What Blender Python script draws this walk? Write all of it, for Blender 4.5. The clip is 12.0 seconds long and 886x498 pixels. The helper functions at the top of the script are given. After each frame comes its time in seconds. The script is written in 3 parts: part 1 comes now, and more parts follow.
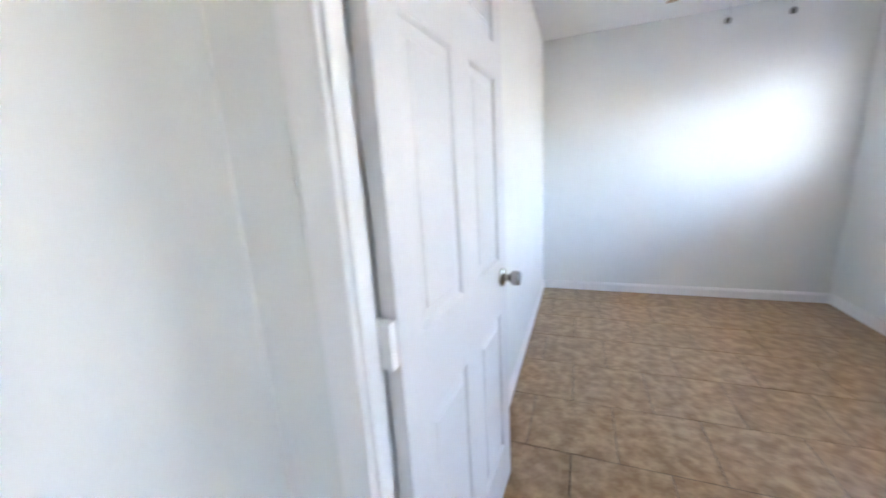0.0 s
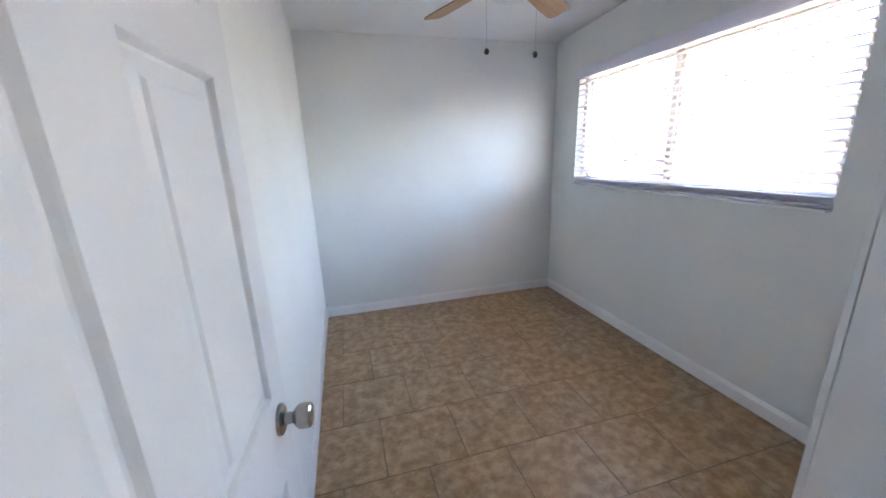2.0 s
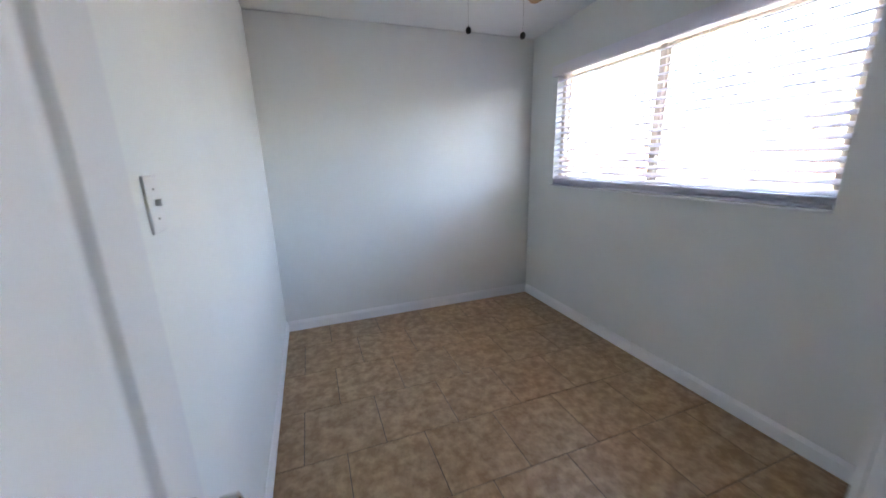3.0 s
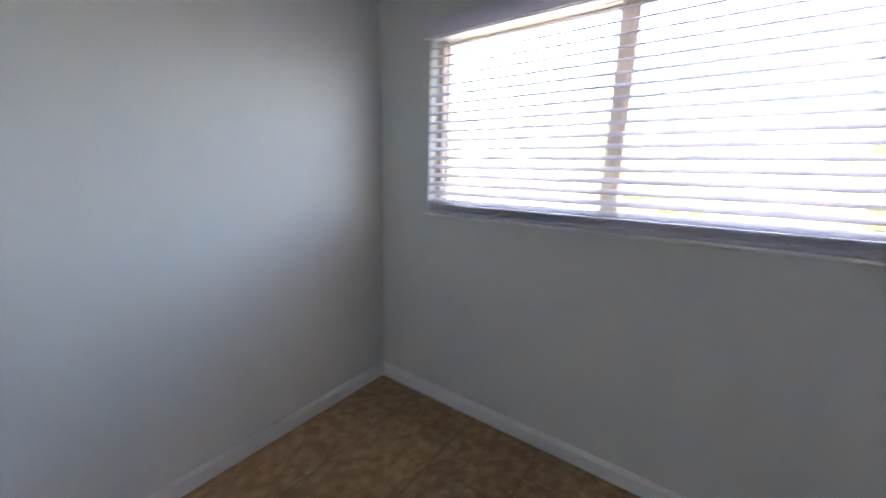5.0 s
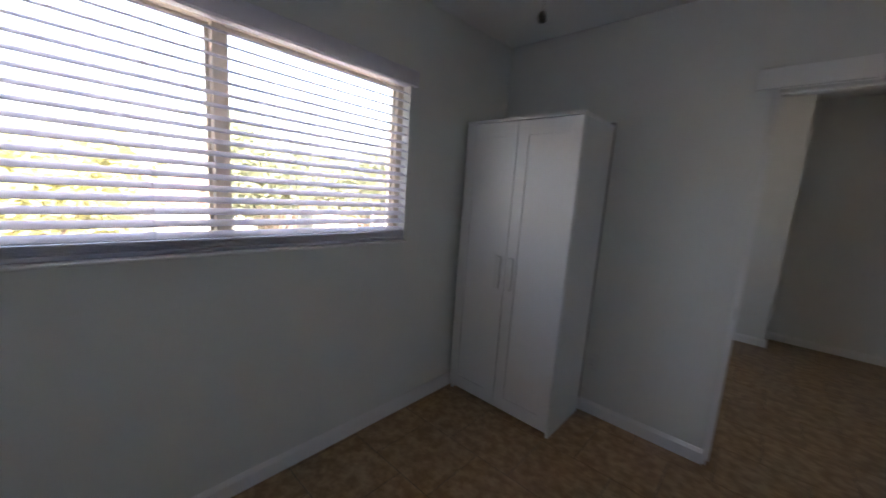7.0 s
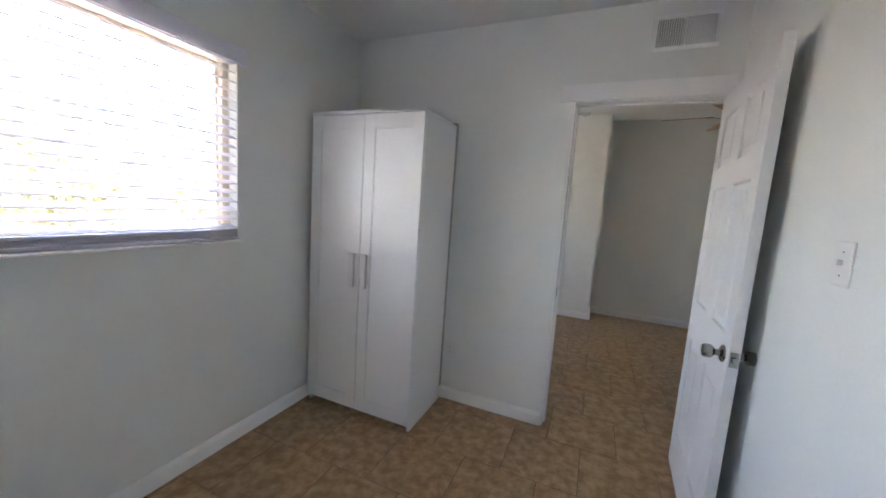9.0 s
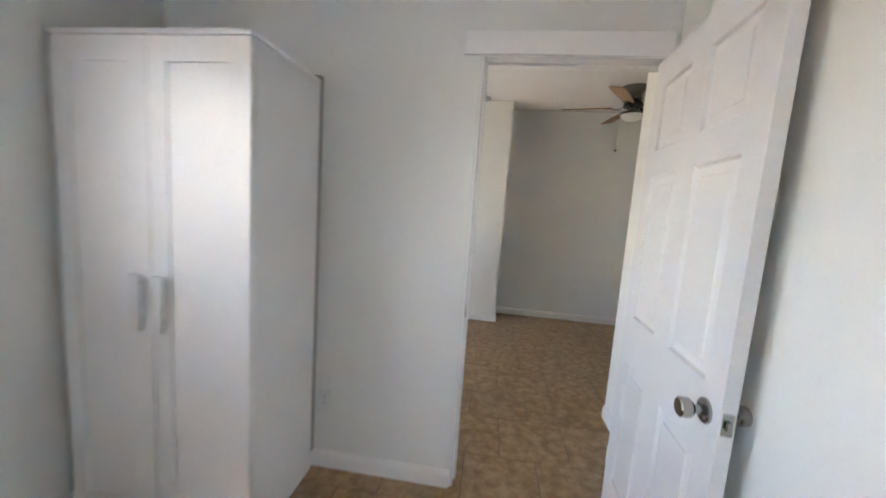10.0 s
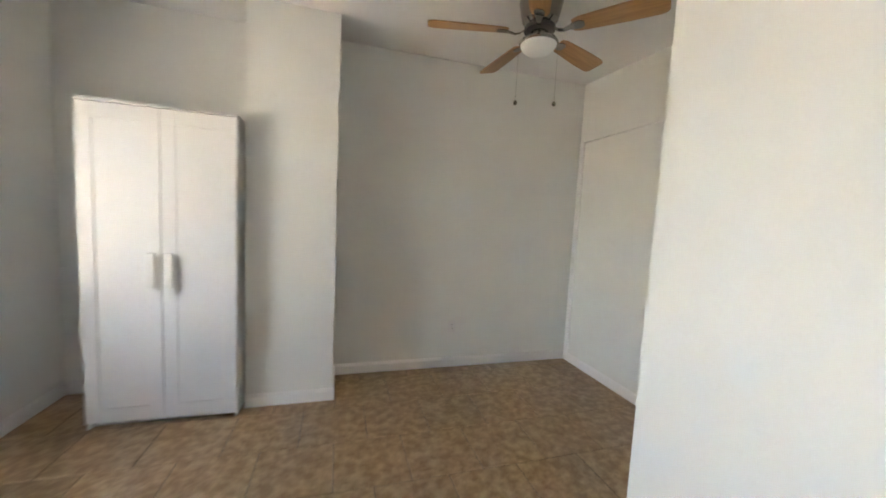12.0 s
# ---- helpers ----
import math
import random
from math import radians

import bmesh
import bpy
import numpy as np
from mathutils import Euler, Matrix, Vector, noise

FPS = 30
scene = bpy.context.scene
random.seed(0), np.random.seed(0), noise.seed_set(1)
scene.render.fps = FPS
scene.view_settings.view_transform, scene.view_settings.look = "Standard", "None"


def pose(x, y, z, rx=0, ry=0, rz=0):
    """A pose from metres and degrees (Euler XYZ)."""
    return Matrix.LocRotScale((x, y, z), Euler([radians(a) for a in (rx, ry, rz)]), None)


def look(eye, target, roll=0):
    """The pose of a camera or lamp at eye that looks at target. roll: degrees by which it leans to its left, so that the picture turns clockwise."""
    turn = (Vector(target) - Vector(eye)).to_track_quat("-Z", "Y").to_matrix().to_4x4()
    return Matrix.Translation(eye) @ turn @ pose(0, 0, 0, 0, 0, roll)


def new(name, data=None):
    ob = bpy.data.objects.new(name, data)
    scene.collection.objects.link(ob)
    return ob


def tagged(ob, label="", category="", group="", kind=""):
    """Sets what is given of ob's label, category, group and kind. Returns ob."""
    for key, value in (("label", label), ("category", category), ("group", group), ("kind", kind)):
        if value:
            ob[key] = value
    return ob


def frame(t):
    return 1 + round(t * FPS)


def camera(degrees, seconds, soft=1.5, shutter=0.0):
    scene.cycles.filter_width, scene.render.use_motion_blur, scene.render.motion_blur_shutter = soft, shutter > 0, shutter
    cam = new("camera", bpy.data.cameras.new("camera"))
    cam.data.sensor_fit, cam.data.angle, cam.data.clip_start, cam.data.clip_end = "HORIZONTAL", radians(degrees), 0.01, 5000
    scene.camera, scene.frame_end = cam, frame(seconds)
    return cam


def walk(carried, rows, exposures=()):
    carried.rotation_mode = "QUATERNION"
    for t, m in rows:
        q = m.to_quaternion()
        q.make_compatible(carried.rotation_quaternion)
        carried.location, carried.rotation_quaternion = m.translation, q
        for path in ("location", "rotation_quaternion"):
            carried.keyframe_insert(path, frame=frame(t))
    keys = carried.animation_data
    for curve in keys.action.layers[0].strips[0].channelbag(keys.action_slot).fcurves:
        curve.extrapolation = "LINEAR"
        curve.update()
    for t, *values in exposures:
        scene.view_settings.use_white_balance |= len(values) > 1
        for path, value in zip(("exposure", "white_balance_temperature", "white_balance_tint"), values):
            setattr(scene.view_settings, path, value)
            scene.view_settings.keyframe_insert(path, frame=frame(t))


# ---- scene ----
cam = camera(102.5, 12.0, shutter=0.5)
PATH = [
    (0, (0.325, -0.637, 1.284), (-0.389, 1.181, 0.854), -3.6),
    (0.5, (0.267, -0.397, 1.281), (0.119, 1.54, 0.807), -3.4),
    (1, (0.255, -0.207, 1.337), (0.417, 1.723, 0.838), -2.8),
    (1.5, (0.253, -0.132, 1.392), (0.613, 1.769, 0.883), -2.4),
    (2, (0.248, -0.133, 1.425), (0.75, 1.734, 0.916), -2.1),
    (2.5, (0.258, -0.088, 1.415), (0.906, 1.738, 0.92), -1.6),
    (2.7, (0.267, -0.042, 1.401), (0.927, 1.781, 0.907), -1.5),
    (4.5, (0.533, 1.257, 1.34), (1.608, 2.887, 0.906), 0.5),
    (5, (0.723, 1.533, 1.351), (2.321, 2.662, 0.933), 1.6),
    (5.5, (0.732, 1.849, 1.358), (2.692, 2.028, 1.001), 3.3),
    (6, (0.806, 2.023, 1.35), (2.718, 1.54, 1.022), 3.8),
    (6.5, (0.83, 2.224, 1.419), (2.454, 1.108, 1.075), 3.9),
    (7, (0.685, 2.327, 1.426), (2.011, 0.861, 1.118), 3.9),
    (7.5, (0.615, 2.433, 1.424), (1.706, 0.781, 1.136), 4.0),
    (9.3, (0.562, 2.053, 1.369), (1.215, 0.178, 1.125), 3.8),
    (9.5, (0.608, 1.926, 1.361), (1.149, 0.016, 1.115), 3.8),
    (10, (0.659, 1.539, 1.376), (0.919, -0.43, 1.142), 4.0),
    (10.5, (0.661, 1.104, 1.405), (0.649, -0.882, 1.17), 3.2),
    (11, (0.661, 0.649, 1.329), (0.544, -1.337, 1.122), 3.6),
    (11.5, (0.617, 0.18, 1.33), (0.295, -1.782, 1.139), 3.1),
    (12, (0.511, -0.255, 1.343), (-0.057, -2.165, 1.172), 2.9),
]
walk(cam, [(t, look(eye, target, roll)) for t, eye, target, roll in PATH],
     [(0.0, 6.18, 7100, 20), (0.5, 6.12, 7100, 20), (1.5, 5.75, 7050, 20), (2.7, 5.40, 7100, 20), (4.5, 4.80, 7200, 21), (5.5, 4.60, 7300, 21), (6.0, 4.35, 7350, 21),
      (6.5, 3.90, 7400, 22), (7.5, 3.98, 7500, 21), (9.3, 5.55, 7700, 20), (10.0, 5.80, 8000, 20), (10.5, 6.05, 8050, 20), (11.0, 6.08, 8100, 19), (11.5, 6.05, 8150, 18), (12.0, 6.05, 8300, 18)])

# ---- light: clear sky, the sun stands behind the building ----
world = bpy.data.worlds.new("sky")
scene.world = world
world.use_nodes = True
wn = world.node_tree
bg = wn.nodes["Background"]
sky = wn.nodes.new("ShaderNodeTexSky")
sky.sky_type, sky.sun_disc = "NISHITA", False
sky.sun_elevation, sky.sun_rotation = radians(48), radians(-75)
wn.links.new(sky.outputs[0], bg.inputs[0])
bg.inputs[1].default_value = 0.12
sun = new("sun", bpy.data.lights.new("sun", "SUN"))
sun.data.energy, sun.data.angle, sun.data.color = 5.0, radians(0.5), (1.0, 0.95, 0.88)
sun.matrix_world = look((-6.5, 1.7, 7.5), (0, 0, 0))


# ---- materials ----
def material(name, color, rough=0.5, metal=0.0, scale=8.0, vary=0.06, fine=120.0, bump=0.05, second=None, per_object=0.0, island=0.0, spec=0.5):
    m = bpy.data.materials.new(name)
    m.use_nodes = True
    nt = m.node_tree
    b = nt.nodes["Principled BSDF"]
    b.inputs["Metallic"].default_value = metal
    b.inputs["Specular IOR Level"].default_value = spec
    tc = nt.nodes.new("ShaderNodeTexCoord")
    n1 = nt.nodes.new("ShaderNodeTexNoise")
    n1.inputs["Scale"].default_value, n1.inputs["Detail"].default_value, n1.inputs["Roughness"].default_value = scale, 5, 0.6
    n2 = nt.nodes.new("ShaderNodeTexNoise")
    n2.inputs["Scale"].default_value, n2.inputs["Detail"].default_value = fine, 3
    nt.links.new(tc.outputs["Object"], n1.inputs["Vector"])
    nt.links.new(tc.outputs["Object"], n2.inputs["Vector"])
    ramp = nt.nodes.new("ShaderNodeValToRGB")
    dark = second or [c * (1 - 2 * vary) for c in color]
    ramp.color_ramp.elements[0].position, ramp.color_ramp.elements[1].position = 0.3, 0.68
    ramp.color_ramp.elements[0].color, ramp.color_ramp.elements[1].color = (*dark, 1), (*color, 1)
    nt.links.new(n1.outputs[0], ramp.inputs[0])
    out = ramp.outputs[0]
    if per_object or island:
        hsv = nt.nodes.new("ShaderNodeHueSaturation")
        src = nt.nodes.new("ShaderNodeObjectInfo") if per_object else nt.nodes.new("ShaderNodeNewGeometry")
        mr = nt.nodes.new("ShaderNodeMapRange")
        amount = per_object or island
        mr.inputs["To Min"].default_value, mr.inputs["To Max"].default_value = 1 - amount, 1 + amount
        nt.links.new(src.outputs["Random" if per_object else "Random Per Island"], mr.inputs["Value"])
        nt.links.new(mr.outputs[0], hsv.inputs["Value"])
        nt.links.new(out, hsv.inputs["Color"])
        out = hsv.outputs[0]
    nt.links.new(out, b.inputs["Base Color"])
    rr = nt.nodes.new("ShaderNodeMapRange")
    rr.inputs["To Min"].default_value, rr.inputs["To Max"].default_value = max(rough - 0.08, 0.03), min(rough + 0.08, 1)
    nt.links.new(n1.outputs[0], rr.inputs["Value"])
    nt.links.new(rr.outputs[0], b.inputs["Roughness"])
    if bump:
        bp = nt.nodes.new("ShaderNodeBump")
        bp.inputs["Strength"].default_value, bp.inputs["Distance"].default_value = bump, 0.004
        nt.links.new(n2.outputs[0], bp.inputs["Height"])
        nt.links.new(bp.outputs[0], b.inputs["Normal"])
    return m


def tile_material():
    """Tan ceramic with brown clouds and speckles, different on every tile."""
    m = material("ceramic_tile", (0.50, 0.33, 0.188), 0.34, 0, 18.0, bump=0.12, fine=60.0, second=(0.31, 0.178, 0.085), per_object=0.045)
    nt = m.node_tree
    info = nt.nodes.new("ShaderNodeObjectInfo")
    mul = nt.nodes.new("ShaderNodeVectorMath")
    mul.operation = "SCALE"
    mul.inputs[0].default_value = (37.0, 91.0, 53.0)
    nt.links.new(info.outputs["Random"], mul.inputs["Scale"])
    add = nt.nodes.new("ShaderNodeVectorMath")
    tc = next(n for n in nt.nodes if n.type == "TEX_COORD")
    nt.links.new(tc.outputs["Object"], add.inputs[0])
    nt.links.new(mul.outputs[0], add.inputs[1])
    for n in [n for n in nt.nodes if n.type == "TEX_NOISE"]:
        nt.links.new(add.outputs[0], n.inputs["Vector"])
    ramp = next(n for n in nt.nodes if n.type == "VALTORGB")
    ramp.color_ramp.elements[0].position, ramp.color_ramp.elements[1].position = 0.38, 0.64
    speck = nt.nodes.new("ShaderNodeTexNoise")
    speck.inputs["Scale"].default_value, speck.inputs["Detail"].default_value = 55.0, 4
    nt.links.new(add.outputs[0], speck.inputs["Vector"])
    spot = nt.nodes.new("ShaderNodeMapRange")
    spot.inputs["From Min"].default_value, spot.inputs["From Max"].default_value = 0.56, 0.70
    spot.inputs["To Max"].default_value = 0.32
    nt.links.new(speck.outputs[0], spot.inputs["Value"])
    mix = nt.nodes.new("ShaderNodeMixRGB")
    mix.inputs[2].default_value = (0.20, 0.11, 0.05, 1)
    hsv = next(n for n in nt.nodes if n.type == "HUE_SAT")
    nt.links.new(spot.outputs[0], mix.inputs[0])
    nt.links.new(hsv.outputs[0], mix.inputs[1])
    nt.links.new(mix.outputs[0], nt.nodes["Principled BSDF"].inputs["Base Color"])
    return m


def wood_material(name, light, dark, grain=(3.0, 60.0, 60.0)):
    m = material(name, light, 0.42, 0, 1.0, second=dark, bump=0.03)
    nt = m.node_tree
    tc = next(n for n in nt.nodes if n.type == "TEX_COORD")
    mp = nt.nodes.new("ShaderNodeMapping")
    mp.inputs["Scale"].default_value = grain
    nt.links.new(tc.outputs["Object"], mp.inputs["Vector"])
    for n in [n for n in nt.nodes if n.type == "TEX_NOISE"]:
        nt.links.new(mp.outputs[0], n.inputs["Vector"])
    return m


def slat_material():
    """White vinyl that lets a little light through."""
    m = material("slat_vinyl", (0.87, 0.87, 0.93), 0.35, 0, 5.0, 0.02, 120.0, 0.02, per_object=0.02)
    nt = m.node_tree
    thin = nt.nodes.new("ShaderNodeBsdfTranslucent")
    thin.inputs["Color"].default_value = (0.86, 0.86, 0.93, 1)
    mix = nt.nodes.new("ShaderNodeMixShader")
    mix.inputs[0].default_value = 0.4
    nt.links.new(nt.nodes["Principled BSDF"].outputs[0], mix.inputs[1])
    nt.links.new(thin.outputs[0], mix.inputs[2])
    nt.links.new(mix.outputs[0], nt.nodes["Material Output"].inputs["Surface"])
    return m


def leaf_material(name, color, dark):
    """Thin leaves that glow where the light comes through them."""
    m = material(name, color, 0.6, 0, 0.7, 0.2, 9.0, 0.0, second=dark, island=0.25)
    nt = m.node_tree
    thin = nt.nodes.new("ShaderNodeBsdfTranslucent")
    thin.inputs["Color"].default_value = (*color, 1)
    mix = nt.nodes.new("ShaderNodeMixShader")
    mix.inputs[0].default_value = 0.45
    nt.links.new(nt.nodes["Principled BSDF"].outputs[0], mix.inputs[1])
    nt.links.new(thin.outputs[0], mix.inputs[2])
    nt.links.new(mix.outputs[0], nt.nodes["Material Output"].inputs["Surface"])
    return m


def glass_material():
    m = bpy.data.materials.new("window_glass")
    m.use_nodes = True
    b = m.node_tree.nodes["Principled BSDF"]
    b.inputs["Base Color"].default_value = (0.97, 0.99, 0.98, 1)
    b.inputs["Roughness"].default_value, b.inputs["IOR"].default_value = 0.0, 1.45
    b.inputs["Transmission Weight"].default_value = 1.0
    return m


PAINT = material("wall_paint", (0.85, 0.864, 0.838), 0.6, 0, 1.7, 0.022, 190.0, 0.12, spec=0.4)
CEIL = material("ceiling_paint", (0.89, 0.89, 0.88), 0.8, 0, 2.0, 0.02, 150.0, 0.14, spec=0.2)
TRIM = material("trim_paint", (0.92, 0.92, 0.915), 0.38, 0, 3.0, 0.02, 80.0, 0.03)
DOOR = material("door_paint", (0.79, 0.79, 0.795), 0.42, 0, 3.0, 0.015, 90.0, 0.03)
FOIL = material("white_foil", (0.83, 0.83, 0.825), 0.33, 0, 2.5, 0.012, 200.0, 0.02)
SLAT = slat_material()
VINYL = material("almond_vinyl", (0.68, 0.60, 0.51), 0.45, 0, 5.0, 0.05, 90.0, 0.03)
TILE = tile_material()
GROUT = material("grout", (0.19, 0.145, 0.105), 0.9, 0, 30.0, 0.2, 150.0, 0.2)
NICKEL = material("brushed_nickel", (0.40, 0.38, 0.355), 0.22, 1.0, 20.0, 0.05, 200.0, 0.03)
SATIN = material("satin_nickel", (0.33, 0.31, 0.285), 0.2, 1.0, 20.0, 0.05, 200.0, 0.03)
DARKM = material("dark_bronze", (0.11, 0.10, 0.09), 0.4, 0.8, 20.0, 0.1, 100.0, 0.03)
WOOD = wood_material("maple_blade", (0.52, 0.29, 0.13), (0.36, 0.18, 0.075))
PLASTIC = material("white_plastic", (0.83, 0.83, 0.82), 0.4, 0, 6.0, 0.02, 100.0, 0.02)
# White plastic made greyer: the handles' shading is put into the colour.
HANDLE = material("handle_plastic", (0.77, 0.77, 0.755), 0.4, 0, 6.0, 0.02, 100.0, 0.02)
# Hardboard edge, its dark grey also painting the shadow between wardrobe and wall.
BOARD = material("hardboard_and_gap_shade", (0.36, 0.34, 0.32), 0.7, 0, 12.0, 0.08, 90.0, 0.05)
GREYP = material("grey_slot", (0.11, 0.11, 0.105), 0.6, 0, 6.0, 0.05, 100.0, 0.02)
LENS = material("frosted_glass", (0.86, 0.86, 0.84), 0.3, 0, 6.0, 0.01, 100.0, 0.0)
GLASS = glass_material()
LAWN = material("dry_lawn", (0.22, 0.22, 0.10), 0.95, 0, 0.6, 0.2, 8.0, 0.3, second=(0.13, 0.15, 0.05))
ASPHALT = material("asphalt", (0.10, 0.10, 0.10), 0.9, 0, 1.0, 0.12, 40.0, 0.2)
CONCRETE = material("concrete", (0.50, 0.47, 0.43), 0.85, 0, 0.8, 0.08, 30.0, 0.15)
STUCCO = material("pink_stucco", (0.58, 0.45, 0.38), 0.85, 0, 1.0, 0.06, 25.0, 0.15)
STUCCO2 = material("cream_stucco", (0.62, 0.56, 0.45), 0.85, 0, 1.0, 0.06, 25.0, 0.15)
ROOFT = material("clay_roof", (0.42, 0.22, 0.15), 0.8, 0, 1.5, 0.15, 10.0, 0.3)
PANE = material("dark_pane", (0.08, 0.09, 0.10), 0.1, 0, 2.0, 0.1, 10.0, 0.0)
BARK = material("bark", (0.16, 0.12, 0.085), 0.9, 0, 6.0, 0.2, 30.0, 0.4)
LEAF = leaf_material("olive_leaf", (0.24, 0.26, 0.17), (0.16, 0.18, 0.12))
LEAFY = leaf_material("yellow_leaf", (0.38, 0.37, 0.18), (0.24, 0.25, 0.12))
CARPAINT = material("silver_car_paint", (0.55, 0.56, 0.58), 0.25, 0.5, 3.0, 0.02, 60.0, 0.0)
RUBBER = material("tyre_rubber", (0.03, 0.03, 0.03), 0.8, 0, 10.0, 0.1, 60.0, 0.1)


# ---- builders ----
def add_box(bm, x0, x1, y0, y1, z0, z1, bevel=0.0, segments=2):
    """A box with bevelled edges added to bm."""
    vs = bmesh.ops.create_cube(bm, size=1.0)["verts"]
    for v in vs:
        v.co = ((x0 + x1) / 2 + v.co.x * (x1 - x0), (y0 + y1) / 2 + v.co.y * (y1 - y0), (z0 + z1) / 2 + v.co.z * (z1 - z0))
    if bevel:
        es = list({e for v in vs for e in v.link_edges})
        bmesh.ops.bevel(bm, geom=es, offset=bevel, segments=segments, affect="EDGES", profile=0.5)


def box(x0, x1, y0, y1, z0, z1, bevel=0.0):
    bm = bmesh.new()
    add_box(bm, x0, x1, y0, y1, z0, z1, bevel)
    return bm


def lathe(profile, segments=32, axis="Z"):
    """A turned body from (radius, height) pairs."""
    bm = bmesh.new()
    rings = []
    for r, h in profile:
        ring = []
        for k in range(segments):
            a = 2 * math.pi * k / segments
            c, s = r * math.cos(a), r * math.sin(a)
            ring.append(bm.verts.new((c, s, h) if axis == "Z" else (h, c, s)))
        rings.append(ring)
    for a, b in zip(rings, rings[1:]):
        for k in range(segments):
            bm.faces.new((a[k], a[(k + 1) % segments], b[(k + 1) % segments], b[k]))
    bm.faces.new(rings[0][::-1])
    bm.faces.new(rings[-1])
    bmesh.ops.recalc_face_normals(bm, faces=bm.faces)
    return bm


def mesh_of(name, bm, mat, smooth=False):
    me = bpy.data.meshes.new(name)
    bm.to_mesh(me)
    bm.free()
    me.materials.append(mat)
    if smooth:
        for p in me.polygons:
            p.use_smooth = True
        me.set_sharp_from_angle(angle=radians(38))
    return me


def part(name, bm, mat, parent, label="", smooth=False, at=None):
    ob = new(name, mesh_of(name, bm, mat, smooth))
    ob.parent = parent
    if at is not None:
        ob.matrix_local = at
    return tagged(ob, label)


def setting(name, bm, mat, label, category):
    return tagged(new(name, mesh_of(name, bm, mat)), label, category, kind="structure")


def thing(name, m, label, category, group=""):
    ob = new(name)
    ob.empty_display_size = 0.1
    ob.matrix_world = m
    return tagged(ob, label, category, group)


def ceiling_z(y):
    return 2.530 - 0.043 * y


def wall_boxes(boxes):
    """Boxes joined into one wall; tops follow the slightly pitched ceiling."""
    bm = bmesh.new()
    for b in boxes:
        add_box(bm, *b)
    for v in bm.verts:
        if v.co.z > 2.4:
            v.co.z = ceiling_z(v.co.y) + 0.04
    return bm


# ---- the large structure ----
XW, XO = 2.30, 2.44
YF, YE0, YE1 = 3.12, -0.19, -0.08
YB, XB = -3.247, -1.705
TOP = 2.7
WINDOW_A = (0.905, 2.755, 1.122, 2.06)
# Unseen window, inferred from the pier's shadow; sized to balance the outer room's light.
WINDOW_B = (-2.2, -1.5, 0.6, 2.06)
DX0, DX1, DZ = 0.0, 0.748, 2.03

setting("wall_far", wall_boxes([(-0.12, XO, YF, YF + 0.12, -0.1, TOP)]), PAINT, "white painted plaster wall at the bedroom's end", "wall")
setting("wall_left", wall_boxes([(-0.12, -0.025, YE1, YF, -0.1, TOP)]), PAINT, "white painted plaster wall behind the open door", "wall")


def window_wall():
    boxes = []
    start = YB - 0.12
    for y0, y1, z0, z1 in (WINDOW_B, WINDOW_A):
        boxes.append((XW, XO, start, y0, -0.1, TOP))
        boxes.append((XW, XO, y0, y1, -0.1, z0))
        boxes.append((XW, XO, y0, y1, z1, TOP))
        start = y1
    boxes.append((XW, XO, start, YF, -0.1, TOP))
    return wall_boxes(boxes)


setting("wall_window", window_wall(), PAINT, "white painted outer wall with two wide windows", "wall")
setting("wall_entry", wall_boxes([(-0.225, DX0 - 0.046, YE0, YE1, -0.1, TOP), (DX1 + 0.015, XW, YE0, YE1, -0.1, TOP),
                                  (DX0 - 0.046, DX1 + 0.015, YE0, YE1, DZ + 0.015, TOP)]), PAINT, "white painted partition wall with a doorway", "wall")
setting("wall_hall", wall_boxes([(-0.335, -0.225, -0.942, YE1, -0.1, TOP)]), PAINT, "short white partition wall ending in a bare corner", "wall")
setting("wall_alcove", wall_boxes([(XB, -0.335, -0.942, -0.832, -0.1, TOP)]), PAINT, "plain white partition wall", "wall")
setting("wall_side", wall_boxes([(XB - 0.12, XB, YB - 0.12, -0.832, -0.1, TOP)]), PAINT, "white painted side wall with a flush panel", "wall")
setting("wall_back", wall_boxes([(XB, XW, YB - 0.12, YB, -0.1, TOP)]), PAINT, "white painted back wall of the outer room", "wall")
setting("wall_pier", wall_boxes([(0.524, 1.09, YB, -2.835, -0.1, TOP)]), PAINT, "white plaster pier standing out from the wall", "wall")

bm = bmesh.new()
corners = [(x, y) for x, y in ((XB - 0.12, YB - 0.12), (XO, YB - 0.12), (XO, YF + 0.12), (XB - 0.12, YF + 0.12))]
low = [bm.verts.new((x, y, ceiling_z(y))) for x, y in corners]
high = [bm.verts.new((x, y, ceiling_z(y) + 0.15)) for x, y in corners]
bm.faces.new(low[::-1])
bm.faces.new(high)
for k in range(4):
    bm.faces.new((low[k], low[(k + 1) % 4], high[(k + 1) % 4], high[k]))
bmesh.ops.recalc_face_normals(bm, faces=bm.faces)
setting("ceiling", bm, CEIL, "white painted slightly pitched ceiling", "ceiling")

floor = setting("floor", box(XB - 0.12, XO, YB - 0.12, YF + 0.12, -0.12, -0.0025), GROUT, "tan mottled ceramic tiles with dark grout in running bond", "floor")


